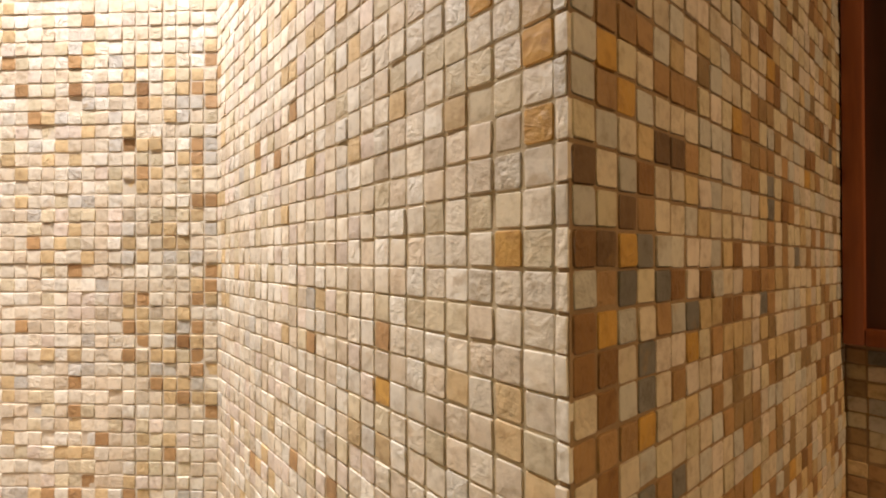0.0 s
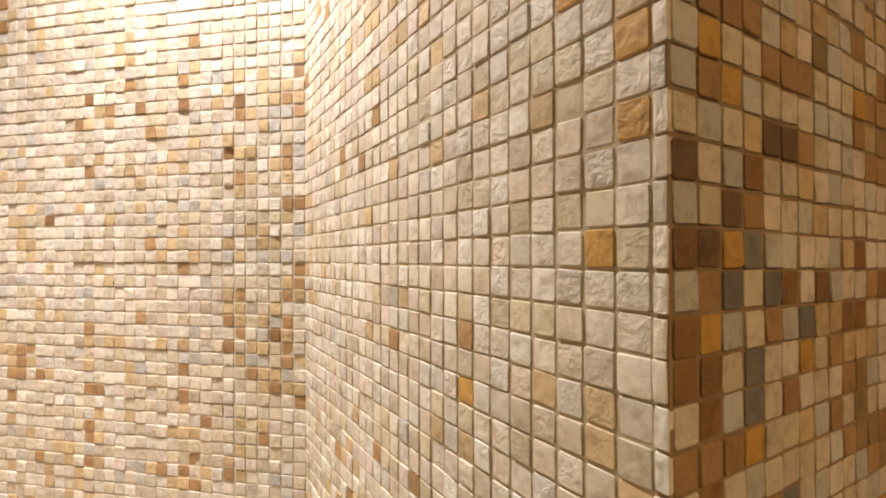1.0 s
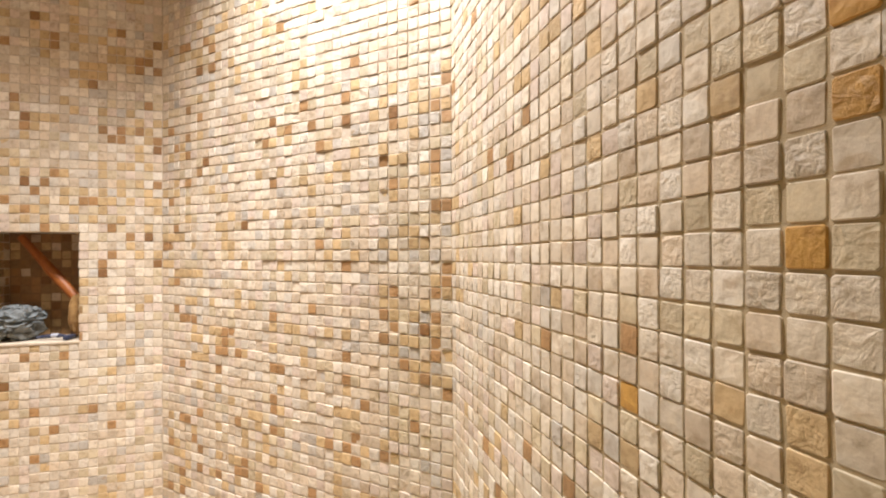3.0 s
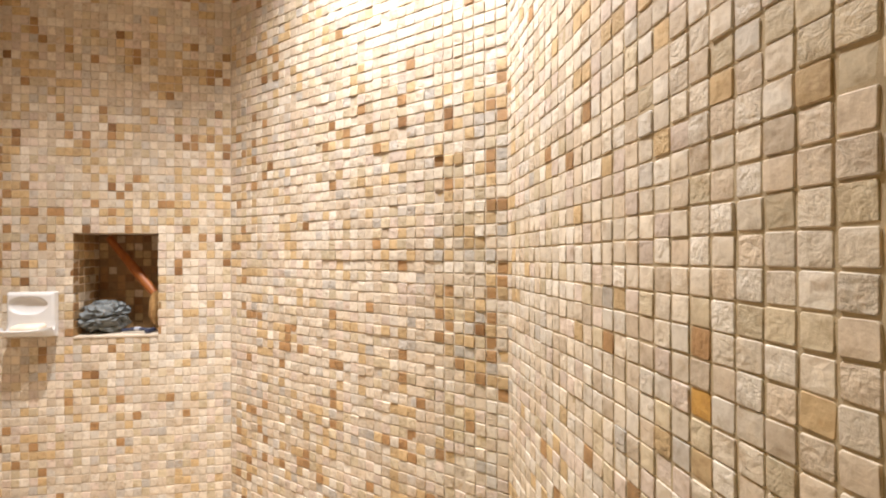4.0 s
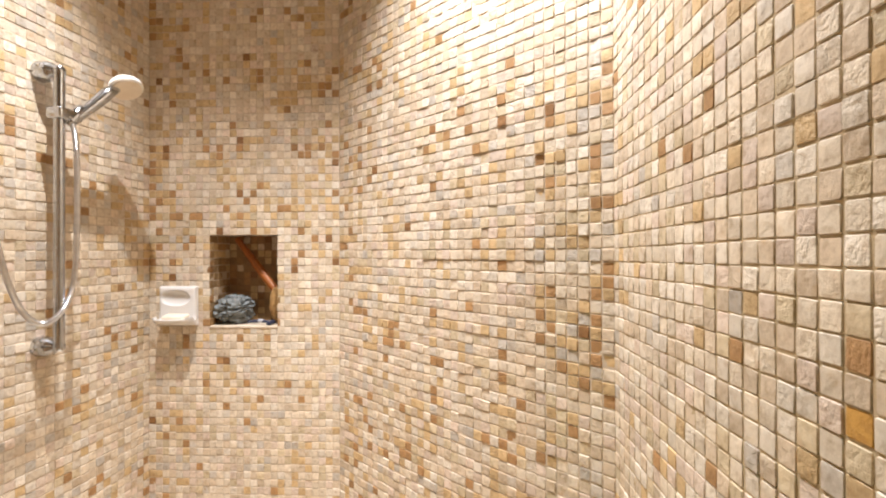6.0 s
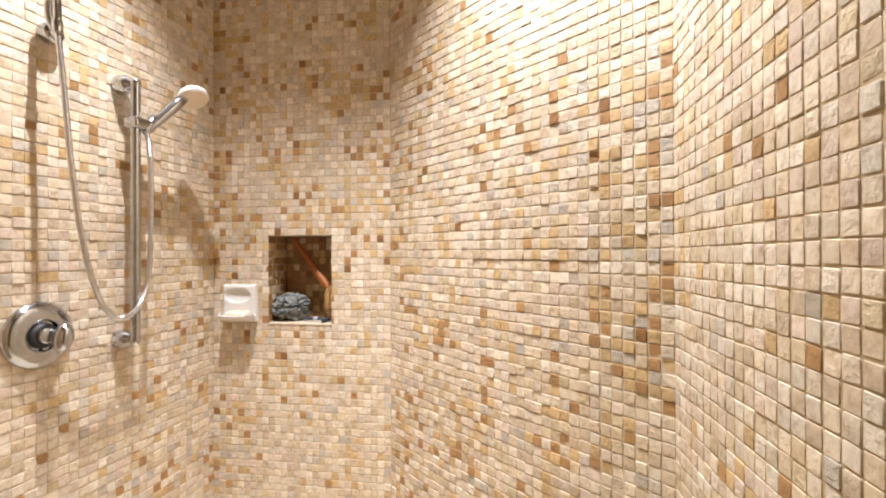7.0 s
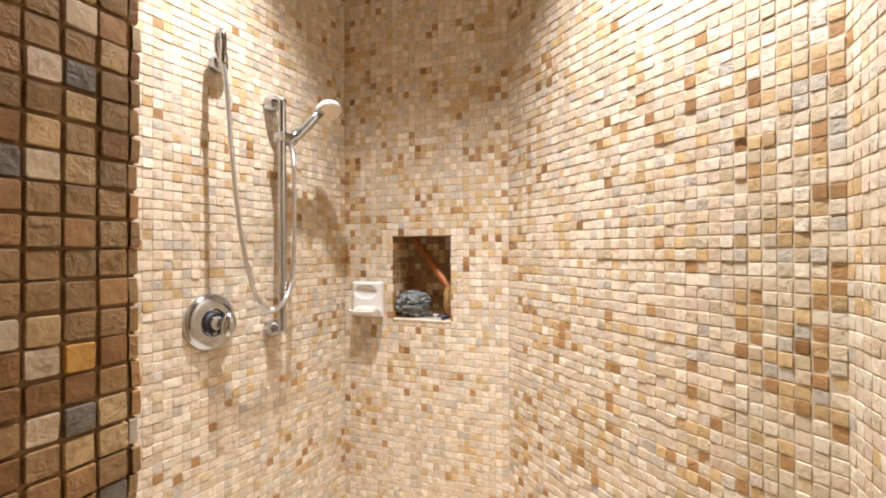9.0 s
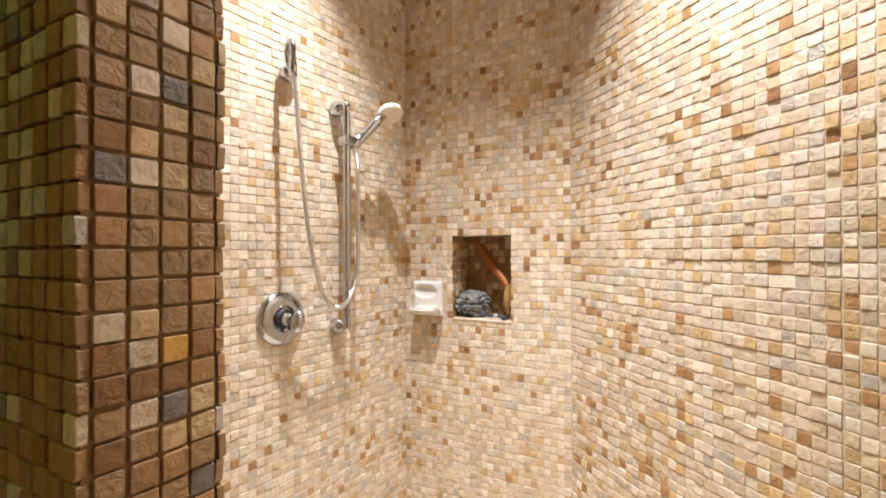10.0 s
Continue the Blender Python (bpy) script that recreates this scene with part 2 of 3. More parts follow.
def mosaic(parent, start, along, facing, cols, rows, seed, mixture=PALE, rough=1.0, phase=lambda s: -0.8, near=None, skip=None, width=P, paint=None, joint=JOINT, side=None, more=None, proud=None, cleft=1.0):
    """Covers a wall with chips. start: plan point of the first column's edge on the chips' face; along, facing: unit plan vectors;
    rows: first and last row, counted from the eye's height; phase(s): height of row 0 in pitches; near(s, row): chips built as single parts;
    skip(s, row): where none is laid; paint: tones of single chips by (col, row)."""
    r = np.random.default_rng(seed)
    right, up, out = Vector((*along, 0)), Vector((0, 0, 1)), Vector((*facing, 0))
    if right.cross(up).dot(out) < 0:
        mirror = -1
    else:
        mirror = 1
    lo, hi = rows
    tone = tones(cols, hi - lo, seed, mixture, (lambda i, k: more(i, k + lo)) if more else None)
    V, F, T, offset, singles = [], [], [], 0, 0
    for i in range(cols):
        s = (i + 0.5) * width
        for k in range(lo, hi):
            j = r.normal(size=8)
            if skip and skip(s, k):
                continue
            z = EYE + (phase(s / P) + k + 0.5) * P
            sx = (width - (side(i) if side else joint)) * (1 + 0.022 * j[0])
            sz = (P - joint) * (1 + 0.022 * j[1])
            centre = Vector((*start, 0)) + right * (s + 0.0004 * j[2]) + up * (z + 0.0004 * j[3]) + out * (0.00055 * rough * j[4] + (proud(i, k) if proud else 0.0))
            turn = Matrix((right * mirror, up, out)).transposed() @ Euler((0.022 * rough * j[5], 0.022 * rough * j[6], 0.016 * j[7])).to_matrix()
            tn = tone[i, k - lo]
            if paint and (i, k) in paint:
                tn = paint[(i, k)]
            which = int(r.integers(VARIANTS))
            relief = min(1.0, (0.18 + 0.55 * r.random() ** 1.5) * cleft)
            spin = int(r.integers(4))
            if spin % 2:
                sx, sz = sz, sx
            turn = turn @ Matrix.Rotation(spin * math.pi / 2, 3, "Z")
            if near and singles < 300 and near(s, k):
                ob = new("tile", CHIP_MESHES[which])
                ob.parent = parent
                ob.matrix_basis = Matrix.LocRotScale(centre, turn.to_quaternion(), (sx, sz, 1))
                ob.color = (tn, relief, 0, 1)
                singles += 1
                continue
            verts, faces = CHIPS[which]
            v = verts * np.array([sx, sz, DEPTH])
            V.append(v @ np.array(turn).T + np.array(centre))
            F += [tuple(a + offset for a in f) for f in faces]
            T += [tn, relief, 0.0, 1.0] * len(faces)
            offset += len(verts)
    if V:
        me = bpy.data.meshes.new("tile_field")
        me.from_pydata(np.vstack(V).tolist(), [], F)
        me.materials.append(stone_field)
        me.polygons.foreach_set("use_smooth", SOFT * (len(F) // len(SOFT)))
        at = me.attributes.new("tone", "FLOAT_COLOR", "FACE")
        at.data.foreach_set("color", T)
        ob = new("tile_field", me)
        ob.parent = parent
        tagged(ob, "small tumbled stone mosaic chips set in sand-coloured grout", kind="stuff")


# ---- the plan ----
U_RIGHT = 10.64 * P             # shower's right side, face of the chips
V_OUT = 8.78 * P                # room side of the front walls
V_C1 = 38.05 * P                # where the diagonal wall begins
U_C2, V_BACK = -16.75 * P, 63.2 * P
U_C3 = -42.2 * P
LEFT_DIR = Vector((-0.0977, -0.9952))
LEFT_N = Vector((0.9952, -0.0977))
U_PIER, V_PIER = -17.85 * P, 9.15 * P
V_PIER_IN = 14.05 * P
U_SIDE = 39.9 * P
CEIL = 2.75
BED = 0.0014                    # the grout lies this far behind the chips' faces


def structure(name, bm, mat, label):
    return tagged(part(name, bm, mat, smooth=False), label, name.split("_")[0], kind="structure")


def prism(points, z0, z1):
    bm = bmesh.new()
    low = [bm.verts.new((x, y, z0)) for x, y in points]
    high = [bm.verts.new((x, y, z1)) for x, y in points]
    n = len(points)
    for i in range(n):
        bm.faces.new((low[i], low[(i + 1) % n], high[(i + 1) % n], high[i]))
    bm.faces.new(low[::-1])
    bm.faces.new(high)
    bmesh.ops.recalc_face_normals(bm, faces=bm.faces)
    return bm


structure("floor", box(-2.6, 1.5, -2.6, 2.0, -0.1, 0.0), plaster, "plain pale stone floor under the shower and room")
structure("ceiling", box(-2.6, 1.5, -2.6, 2.0, CEIL, CEIL + 0.1), ceiling_paint, "plain warm white painted ceiling")
wall_right = structure("wall_right", box(U_RIGHT + BED, U_RIGHT + 0.14, V_OUT + 0.009, V_C1 + 0.02, 0.0, CEIL), grout, "shower side wall of tumbled stone mosaic in sand grout")
diag = Vector((U_C2 - U_RIGHT, V_BACK - V_C1)).normalized()
diag_n = Vector((-diag.y, diag.x))
if diag_n.y > 0:
    diag_n = -diag_n
a, b = Vector((U_RIGHT, V_C1)) - diag_n * 0.0018, Vector((U_C2, V_BACK)) - diag_n * 0.0018
wall_diagonal = structure("wall_diagonal", prism([a - diag * 0.06, b + diag * 0.06, b + diag * 0.06 - diag_n * 0.1, a - diag * 0.06 - diag_n * 0.1], 0.0, CEIL), pale_grout,
                          "diagonal shower wall of uneven tumbled stone mosaic, brightly lit")
# back wall with the niche through its face
N0, N1, NZ0, NZ1, NDEEP = -34.0 * P, -24.9 * P, EYE - 9.74 * P, EYE + 2.23 * P, 0.135
wall_back = structure("wall_back", box(U_C3 - 0.2, N0 - BED, V_BACK + BED, V_BACK + 0.17, 0.0, CEIL), pale_grout, "shower back wall of tumbled stone mosaic with a recessed niche")
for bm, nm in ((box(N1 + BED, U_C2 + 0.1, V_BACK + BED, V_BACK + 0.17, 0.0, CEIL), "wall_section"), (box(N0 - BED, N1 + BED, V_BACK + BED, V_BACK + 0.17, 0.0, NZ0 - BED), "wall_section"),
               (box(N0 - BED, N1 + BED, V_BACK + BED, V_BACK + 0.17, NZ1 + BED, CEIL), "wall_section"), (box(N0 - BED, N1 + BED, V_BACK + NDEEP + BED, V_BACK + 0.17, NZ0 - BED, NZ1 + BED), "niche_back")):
    # the niche back gets the darker grout to stand for its shade
    part(nm, bm, shaded_grout if nm == "niche_back" else pale_grout, wall_back, smooth=False)
c3 = Vector((U_C3, V_BACK))
l0, l1 = c3 - LEFT_DIR * 0.1 - LEFT_N * 0.0015, c3 + LEFT_DIR * 1.34 - LEFT_N * 0.0015
wall_left = structure("wall_left", prism([l0, l1, l1 - LEFT_N * 0.12, l0 - LEFT_N * 0.12], 0.0, CEIL), pale_grout, "shower wall of pale stone mosaic behind the shower fittings")
wall_pier = structure("wall_pier", box(-2.6, U_PIER - 0.0042, V_PIER + 0.0042, V_PIER_IN - 0.003, 0.0, CEIL), shaded_grout, "end of the front wall clad in brown tumbled stone mosaic, darkened for shade")
wall_front = structure("wall_front", box(U_RIGHT + BED, U_SIDE + 0.12, V_OUT + BED, V_OUT + 0.009, 0.0, CEIL), shaded_grout, "room side of the shower wall in brown stone mosaic, grout darkened for shade")
part("wall_core", box(U_RIGHT + 0.14, U_SIDE + 0.12, V_OUT + 0.009, V_OUT + 0.12, 0.0, CEIL), plaster, wall_front, smooth=False)
wall_side = structure("wall_side", box(U_SIDE + BED, U_SIDE + 0.12, -2.6, V_OUT + BED, 0.0, CEIL), shaded_grout, "room wall of stone mosaic behind the wooden frame")
structure("wall_room", box(-2.6, 1.5, -2.7, -2.6, 0.0, CEIL), plaster, "plain room wall behind")
structure("wall_room_left", box(-2.7, -2.6, -2.7, 2.0, 0.0, CEIL), plaster, "plain room wall")
structure("wall_outer", box(-2.6, 1.5, 2.0, 2.1, 0.0, CEIL), plaster, "plain wall closing the space")
structure("wall_outer_right", box(1.5, 1.6, -2.7, 2.1, 0.0, CEIL), plaster, "plain wall closing the space")


# ---- shower fittings on the left wall ----


def on_left(s, off, z):
    """A place s along the left wall from the back corner, off from its face, z above the eye."""
    q = c3 + LEFT_DIR * s + LEFT_N * off
    return Vector((q.x, q.y, EYE + z))


# local x along the wall towards the room, y up, z out of the wall
LEFT_TURN = Matrix((Vector((-LEFT_DIR.x, -LEFT_DIR.y, 0)), Vector((0, 0, 1)), Vector((LEFT_N.x, LEFT_N.y, 0)))).transposed()


def left_pose(s, off, z):
    return Matrix.Translation(on_left(s, off, z)) @ LEFT_TURN.to_4x4()


def thing(name, m, label, category, group=""):
    ob = new(name)
    ob.matrix_basis = m
    ob.empty_display_size = 0.02
    return tagged(ob, label, category, group)


def shower_valve():
    v = thing("shower_valve", left_pose(0.582, 0.001, -0.194), "round polished chrome shower valve with loop handle on mosaic", "shower valve")
    part("escutcheon", lathe([(0, 0), (0.078, 0), (0.0785, 0.004), (0.076, 0.009), (0.066, 0.0155), (0.052, 0.0195), (0.040, 0.0205), (0.0365, 0.0195), (0.034, 0.012), (0, 0.012)], 56), chrome, v)
    part("collar", lathe([(0, 0.010), (0.030, 0.010), (0.0305, 0.013), (0.029, 0.020), (0.025, 0.024), (0, 0.024)], 40), rubber, v, "dark gasket ring")
    part("hub", lathe([(0, 0.012), (0.021, 0.012), (0.0205, 0.030), (0.018, 0.037), (0.012, 0.040), (0, 0.041)], 36), chrome, v)
    # lever: a fat rounded paddle standing off the hub, turned to one side
    dish = bmesh.new()
    bmesh.ops.create_uvsphere(dish, u_segments=40, v_segments=24, radius=1.0)
    for q in dish.verts:
        taper = 1.0 - 0.22 * q.co.x
        q.co = Vector((0.026 * q.co.x, 0.034 * q.co.y * taper, 0.021 * q.co.z * taper))
    moved(dish, Matrix.Translation((0.022, -0.008, 0.050)) @ Euler((radians(0), radians(34), radians(-12))).to_matrix().to_4x4())
    part("handle", dish, chrome, v)
    part("button", moved(lathe([(0, 0), (0.0095, 0), (0.0095, 0.006), (0.007, 0.009), (0, 0.0095)], 20), Matrix.Translation((0.004, -0.027, 0.012))), chrome, v)
    for a in (60, 240):
        part("screw", moved(lathe([(0, 0.017), (0.0032, 0.017), (0.0030, 0.0205), (0, 0.021)], 12), Matrix.Translation((0.055 * math.cos(radians(a)), 0.055 * math.sin(radians(a)), -0.001))), chrome, v)


def slide_rail():
    r = thing("slide_rail", left_pose(0.372, 0.0, 0.12), "vertical polished chrome slide rail fixed to the mosaic wall", "shower rail")
    top, bottom, off = 0.352, -0.365, 0.058
    part("bar", tube([Vector((0, bottom + (top - bottom) * i / 6, off)) for i in range(7)], 0.0125, 20), chrome, r)
    for y, nm in ((top - 0.004, 1), (bottom + 0.004, -1)):
        mount = lathe([(0, 0), (0.025, 0), (0.0265, 0.004), (0.0255, 0.026), (0.022, 0.038), (0.015, 0.047), (0.0115, off), (0, off)], 32)
        part("wall_mount", moved(mount, Matrix.Translation((0, y, 0))), chrome, r)
        part("end_cap", moved(lathe([(0, -0.012), (0.010, -0.011), (0.0135, -0.005), (0.0135, 0.006), (0.010, 0.011), (0, 0.0125)], 24), Matrix.Translation((0, y, off)) @ Matrix.Rotation(radians(90), 4, "X")), chrome, r)
    # slider with the holder for the hand shower
    y = 0.238
    body = box(-0.020, 0.046, y - 0.015, y + 0.015, off - 0.021, off + 0.024, 0.007, 3)
    slider = part("slider", body, chrome, r)
    part("clamp", moved(lathe([(0, -0.036), (0.012, -0.035), (0.0145, -0.030), (0.0145, 0.016), (0.012, 0.020), (0, 0.020)], 24), Matrix.Translation((0.032, y, off + 0.012)) @ Euler((radians(90), 0, radians(-35))).to_matrix().to_4x4()), chrome, slider)


def hand_shower():
    base = on_left(0.343, 0.070, 0.346)
    tip = on_left(0.256, 0.106, 0.460)
    h = thing("hand_shower", Matrix.Translation(base), "chrome hand shower with cream spray face in the slider", "hand shower")
    d = tip - base
    pts = spline([Vector((0, 0, 0)) - d * 0.10, d * 0.3, d * 0.65, d * 0.88, d * 1.0 + Vector((0, 0.012, 0.002))], 8)
    radii = [0.0100 + 0.0062 * math.sin(math.pi * (i / (len(pts) - 1)) ** 1.3) for i in range(len(pts))]
    part("handle", tube(pts, radii, 20), chrome, h)
    # head: a shallow bowl whose spray face looks down and along the wall
    down = (Vector((0.46, -0.22, -0.85))).normalized()
    q = down.to_track_quat("Z", "Y").to_matrix().to_4x4()
    centre = d + Vector((0.012, 0.030, 0.014))
    head = part("head", moved(lathe([(0, -0.022), (0.018, -0.020), (0.034, -0.014), (0.042, -0.004), (0.0435, 0.006), (0.041, 0.010), (0, 0.010)], 40), Matrix.Translation(centre) @ q), head_plastic, h, "cream plastic shower head")
    part("spray_face", moved(lathe([(0, 0.010), (0.038, 0.010), (0.039, 0.012), (0.037, 0.014), (0, 0.0145)], 40), Matrix.Translation(centre) @ q), soap, head, "cream spray face")


def hose_outlet():
    o = thing("hose_outlet", left_pose(0.562, 0.0, 0.528), "chrome wall outlet with an arched elbow feeding the hose", "hose outlet")
    part("flange", lathe([(0, 0), (0.024, 0), (0.0255, 0.004), (0.0245, 0.022), (0.021, 0.029), (0.014, 0.033), (0, 0.034)], 36), chrome, o)
    arch = spline([(0, 0.0, 0.022), (-0.012, 0.006, 0.034), (-0.022, 0.030, 0.036), (-0.026, 0.058, 0.042), (-0.028, 0.074, 0.056), (-0.029, 0.060, 0.070), (-0.030, 0.018, 0.074), (-0.029, -0.020, 0.074)], 8)
    part("elbow", tube(arch, 0.0085, 18), chrome, o)
    part("nut", tube([Vector((-0.030, 0.010 - 0.006 * i, 0.074)) for i in range(6)], [0.0095, 0.011, 0.011, 0.011, 0.011, 0.0092], 12), chrome, o)


def shower_hose():
    knots = [on_left(0.591, 0.074, 0.51), on_left(0.587, 0.086, 0.385), on_left(0.582, 0.098, 0.234), on_left(0.560, 0.096, 0.078), on_left(0.524, 0.086, -0.049),
             on_left(0.478, 0.076, -0.138), on_left(0.421, 0.064, -0.175), on_left(0.376, 0.070, -0.150), on_left(0.355, 0.082, -0.080), on_left(0.350, 0.086, 0.05),
             on_left(0.349, 0.086, 0.20), on_left(0.350, 0.082, 0.30), on_left(0.353, 0.072, 0.350)]
    pts = spline(knots, 30)
    h = tagged(part("shower_hose", tube(pts, 0.0064, 12, 0.0006, 2), steel_hose), "flexible ribbed steel shower hose hanging in a long loop", "hose")
    part("nut", tube([knots[-1] + (knots[-1] - pts[-4]).normalized() * 0.006 * (i - 2) for i in range(5)], [0.008, 0.0098, 0.0098, 0.0098, 0.008], 12), chrome, h)


shower_valve()
slide_rail()
hand_shower()
hose_outlet()
shower_hose()

# ---- soap dish on the back wall ----


def soap_dish():
    x0, x1, z0, z1 = -1.031, -0.903, 1.056, 1.187
    cx, cz = (x0 + x1) / 2, (z0 + z1) / 2
    d = thing("soap_dish", Matrix.Translation((cx, V_BACK, z0)), "white glazed ceramic soap dish set on the mosaic wall", "soap dish")
    w, h = x1 - x0, z1 - z0
    # back plate with an oval hollow, as one relief
    bm = bmesh.new()
    n, m = 48, 48
    grid = []
    for i in range(n + 1):
        row = []
        for k in range(m + 1):
            x, z = -w / 2 + w * i / n, h * k / m
            edge = min(i, n - i, k, m - k)
            y = -0.016 if edge > 0 else 0.0
            if edge > 0:
                y = -0.016 + 0.004 * max(0.0, 1 - (edge - 1) / 2.0)
            q = ((x + 0.006) / 0.050) ** 2 + ((z - 0.093) / 0.027) ** 2
            if q < 1:
                y += 0.0125 * math.sqrt(1 - q)
            row.append(bm.verts.new((x, y, z)))
        grid.append(row)
    for i in range(n):
        for k in range(m):
            bm.faces.new((grid[i][k], grid[i + 1][k], grid[i + 1][k + 1], grid[i][k + 1]))
    bmesh.ops.recalc_face_normals(bm, faces=bm.faces)
    if sum(f.normal.y for f in bm.faces) > 0:
        bmesh.ops.reverse_faces(bm, faces=bm.faces)
    part("back_plate", bm, ceramic, d)
    # tray: a lip that sweeps out of the plate
    bm = bmesh.new()
    profile = [(-0.010, 0.002), (-0.030, 0.003), (-0.055, 0.010), (-0.068, 0.019), (-0.072, 0.025), (-0.070, 0.028), (-0.064, 0.026), (-0.050, 0.019), (-0.032, 0.016), (-0.020, 0.022), (-0.010, 0.040)]
    rings = []
    steps = 24
    for i in range(steps + 1):
        f = i / steps * 2 - 1
        shrink = math.sqrt(max(0.0, 1 - abs(f) ** 5))
        lift = 0.004 * abs(f) ** 3
        rings.append([bm.verts.new((f * (w / 2 - 0.001), -0.010 + (y + 0.010) * (0.30 + 0.70 * shrink), z + lift * (1 if y < -0.03 else 0))) for y, z in profile])
    for a, b in zip(rings, rings[1:]):
        for k in range(len(profile) - 1):
            bm.faces.new((a[k], b[k], b[k + 1], a[k + 1]))
    bm.faces.new(rings[0])
    bm.faces.new(rings[-1][::-1])
    bmesh.ops.recalc_face_normals(bm, faces=bm.faces)
    part("tray", bm, ceramic, d)
    bar = box(-0.036, 0.040, -0.052, -0.012, 0.018, 0.034, 0.007, 3)
    s = part("soap", moved(bar, Matrix.Identity(4)), soap)
    s.matrix_basis = Matrix.Translation((cx + 0.006, V_BACK, z0 + 0.010)) @ Matrix.Rotation(radians(8), 4, "X")
    tagged(s, "worn cream bar of soap lying in the soap dish", "soap")


soap_dish()

# ---- what stands in the niche ----
SILL = NZ0 + 0.002


def bath_puff():
    """A crumpled net puff: a ball of many folded ruffles."""
    r = np.random.default_rng(5)
    bm = bmesh.new()
    bmesh.ops.create_icosphere(bm, subdivisions=5, radius=1.0)
    for v in bm.verts:
        q = v.co.normalized()
        warp = q + 0.45 * noise.noise_vector(q * 1.7)
        fold = 1 - abs(noise.noise(Vector((warp.x * 1.3, warp.y * 1.3, warp.z * 3.4))))
        fine = 1 - abs(noise.noise(Vector((warp.x * 2.4, warp.y * 2.4, warp.z * 6.0)) + Vector((3, 1, 4))))
        k = 0.62 + 0.36 * fold ** 2 + 0.09 * fine ** 2
        v.co = Vector((q.x * 0.070 * k, q.y * 0.054 * k, q.z * 0.052 * k))
    low = min(v.co.z for v in bm.verts)
    for v in bm.verts:
        if v.co.z < low + 0.016:
            v.co.z = low + 0.010 + (v.co.z - low - 0.016) * 0.25
    low = min(v.co.z for v in bm.verts)
    bmesh.ops.translate(bm, vec=(0, 0, -low), verts=bm.verts)
    p0 = part("bath_puff", bm, puff_net)
    p0.matrix_basis = Matrix.Translation((-0.806, V_BACK + 0.060, SILL)) @ Matrix.Rotation(0.5, 4, "Z")
    tagged(p0, "crumpled grey-blue net bath puff on the niche sill", "bath puff")
    # a loose flap of net on top
    flap = bmesh.new()
    rows = []
    for i in range(15):
        a = -1.0 + 2.0 * i / 14
        rows.append([flap.verts.new((0.040 * a, 0.012 * math.sin(6 * a) + 0.010 * math.sin(2.2 * j), 0.066 + 0.028 * math.cos(1.3 * a) * j / 5 + 0.006 * math.sin(9 * a))) for j in range(6)])
    for a, b in zip(rows, rows[1:]):
        for j in range(5):
            flap.faces.new((a[j], b[j], b[j + 1], a[j + 1]))
    bmesh.ops.solidify(flap, geom=flap.faces[:], thickness=0.003)
    part("ruffle", flap, puff_net, p0)


def back_brush():
    foot, tip = Vector((-0.668, V_BACK + 0.062, SILL + 0.118)), Vector((-0.822, V_BACK + 0.108, 1.346))
    b = thing("back_brush", Matrix.Translation((-0.660, V_BACK + 0.065, SILL)), "back brush with an orange wooden handle leaning in the niche", "back brush")
    o = b.matrix_basis.translation
    d = (tip - foot).normalized()
    pts = [foot - o + d * ((tip - foot).length * i / 10) for i in range(11)]
    handle = tube(pts, [0.0125 + 0.002 * math.sin(i * 0.5) for i in range(11)], 14)
    part("handle", handle, orange_wood, b, "orange varnished wooden handle")
    bm = bmesh.new()
    bmesh.ops.create_icosphere(bm, subdivisions=4, radius=1.0)
    for v in bm.verts:
        k = 1 + 0.10 * noise.noise(v.co * 3) + 0.05 * noise.noise(v.co * 9)
        v.co = Vector((v.co.x * 0.024 * k, v.co.y * 0.030 * k, 0.066 + v.co.z * 0.062 * k))
    part("head", bm, sponge_mat, b, "tan bristle head")


def razor():
    r = thing("razor", Matrix.Translation((-0.700, V_BACK + 0.030, SILL)) @ Matrix.Rotation(radians(-8), 4, "Z"), "small navy razor with pale grip lying on the niche sill", "razor")
    part("handle", tube(spline([(-0.050, 0, 0.007), (-0.020, 0.002, 0.010), (0.010, 0.0, 0.011), (0.030, -0.001, 0.010)], 5), [0.004 + 0.002 * math.sin(i * 0.25) for i in range(16)], 12), navy, r)
    part("grip", tube([Vector((-0.012 + 0.006 * i, 0.001, 0.0115)) for i in range(4)], [0.0058, 0.0068, 0.0068, 0.0058], 12), pale, r, "pale grip band")
    part("head", box(0.028, 0.042, -0.020, 0.020, 0.001, 0.013, 0.003, 2), navy, r)


bath_puff()
back_brush()
razor()

# ---- wood-framed cabinet on the side wall of the room ----


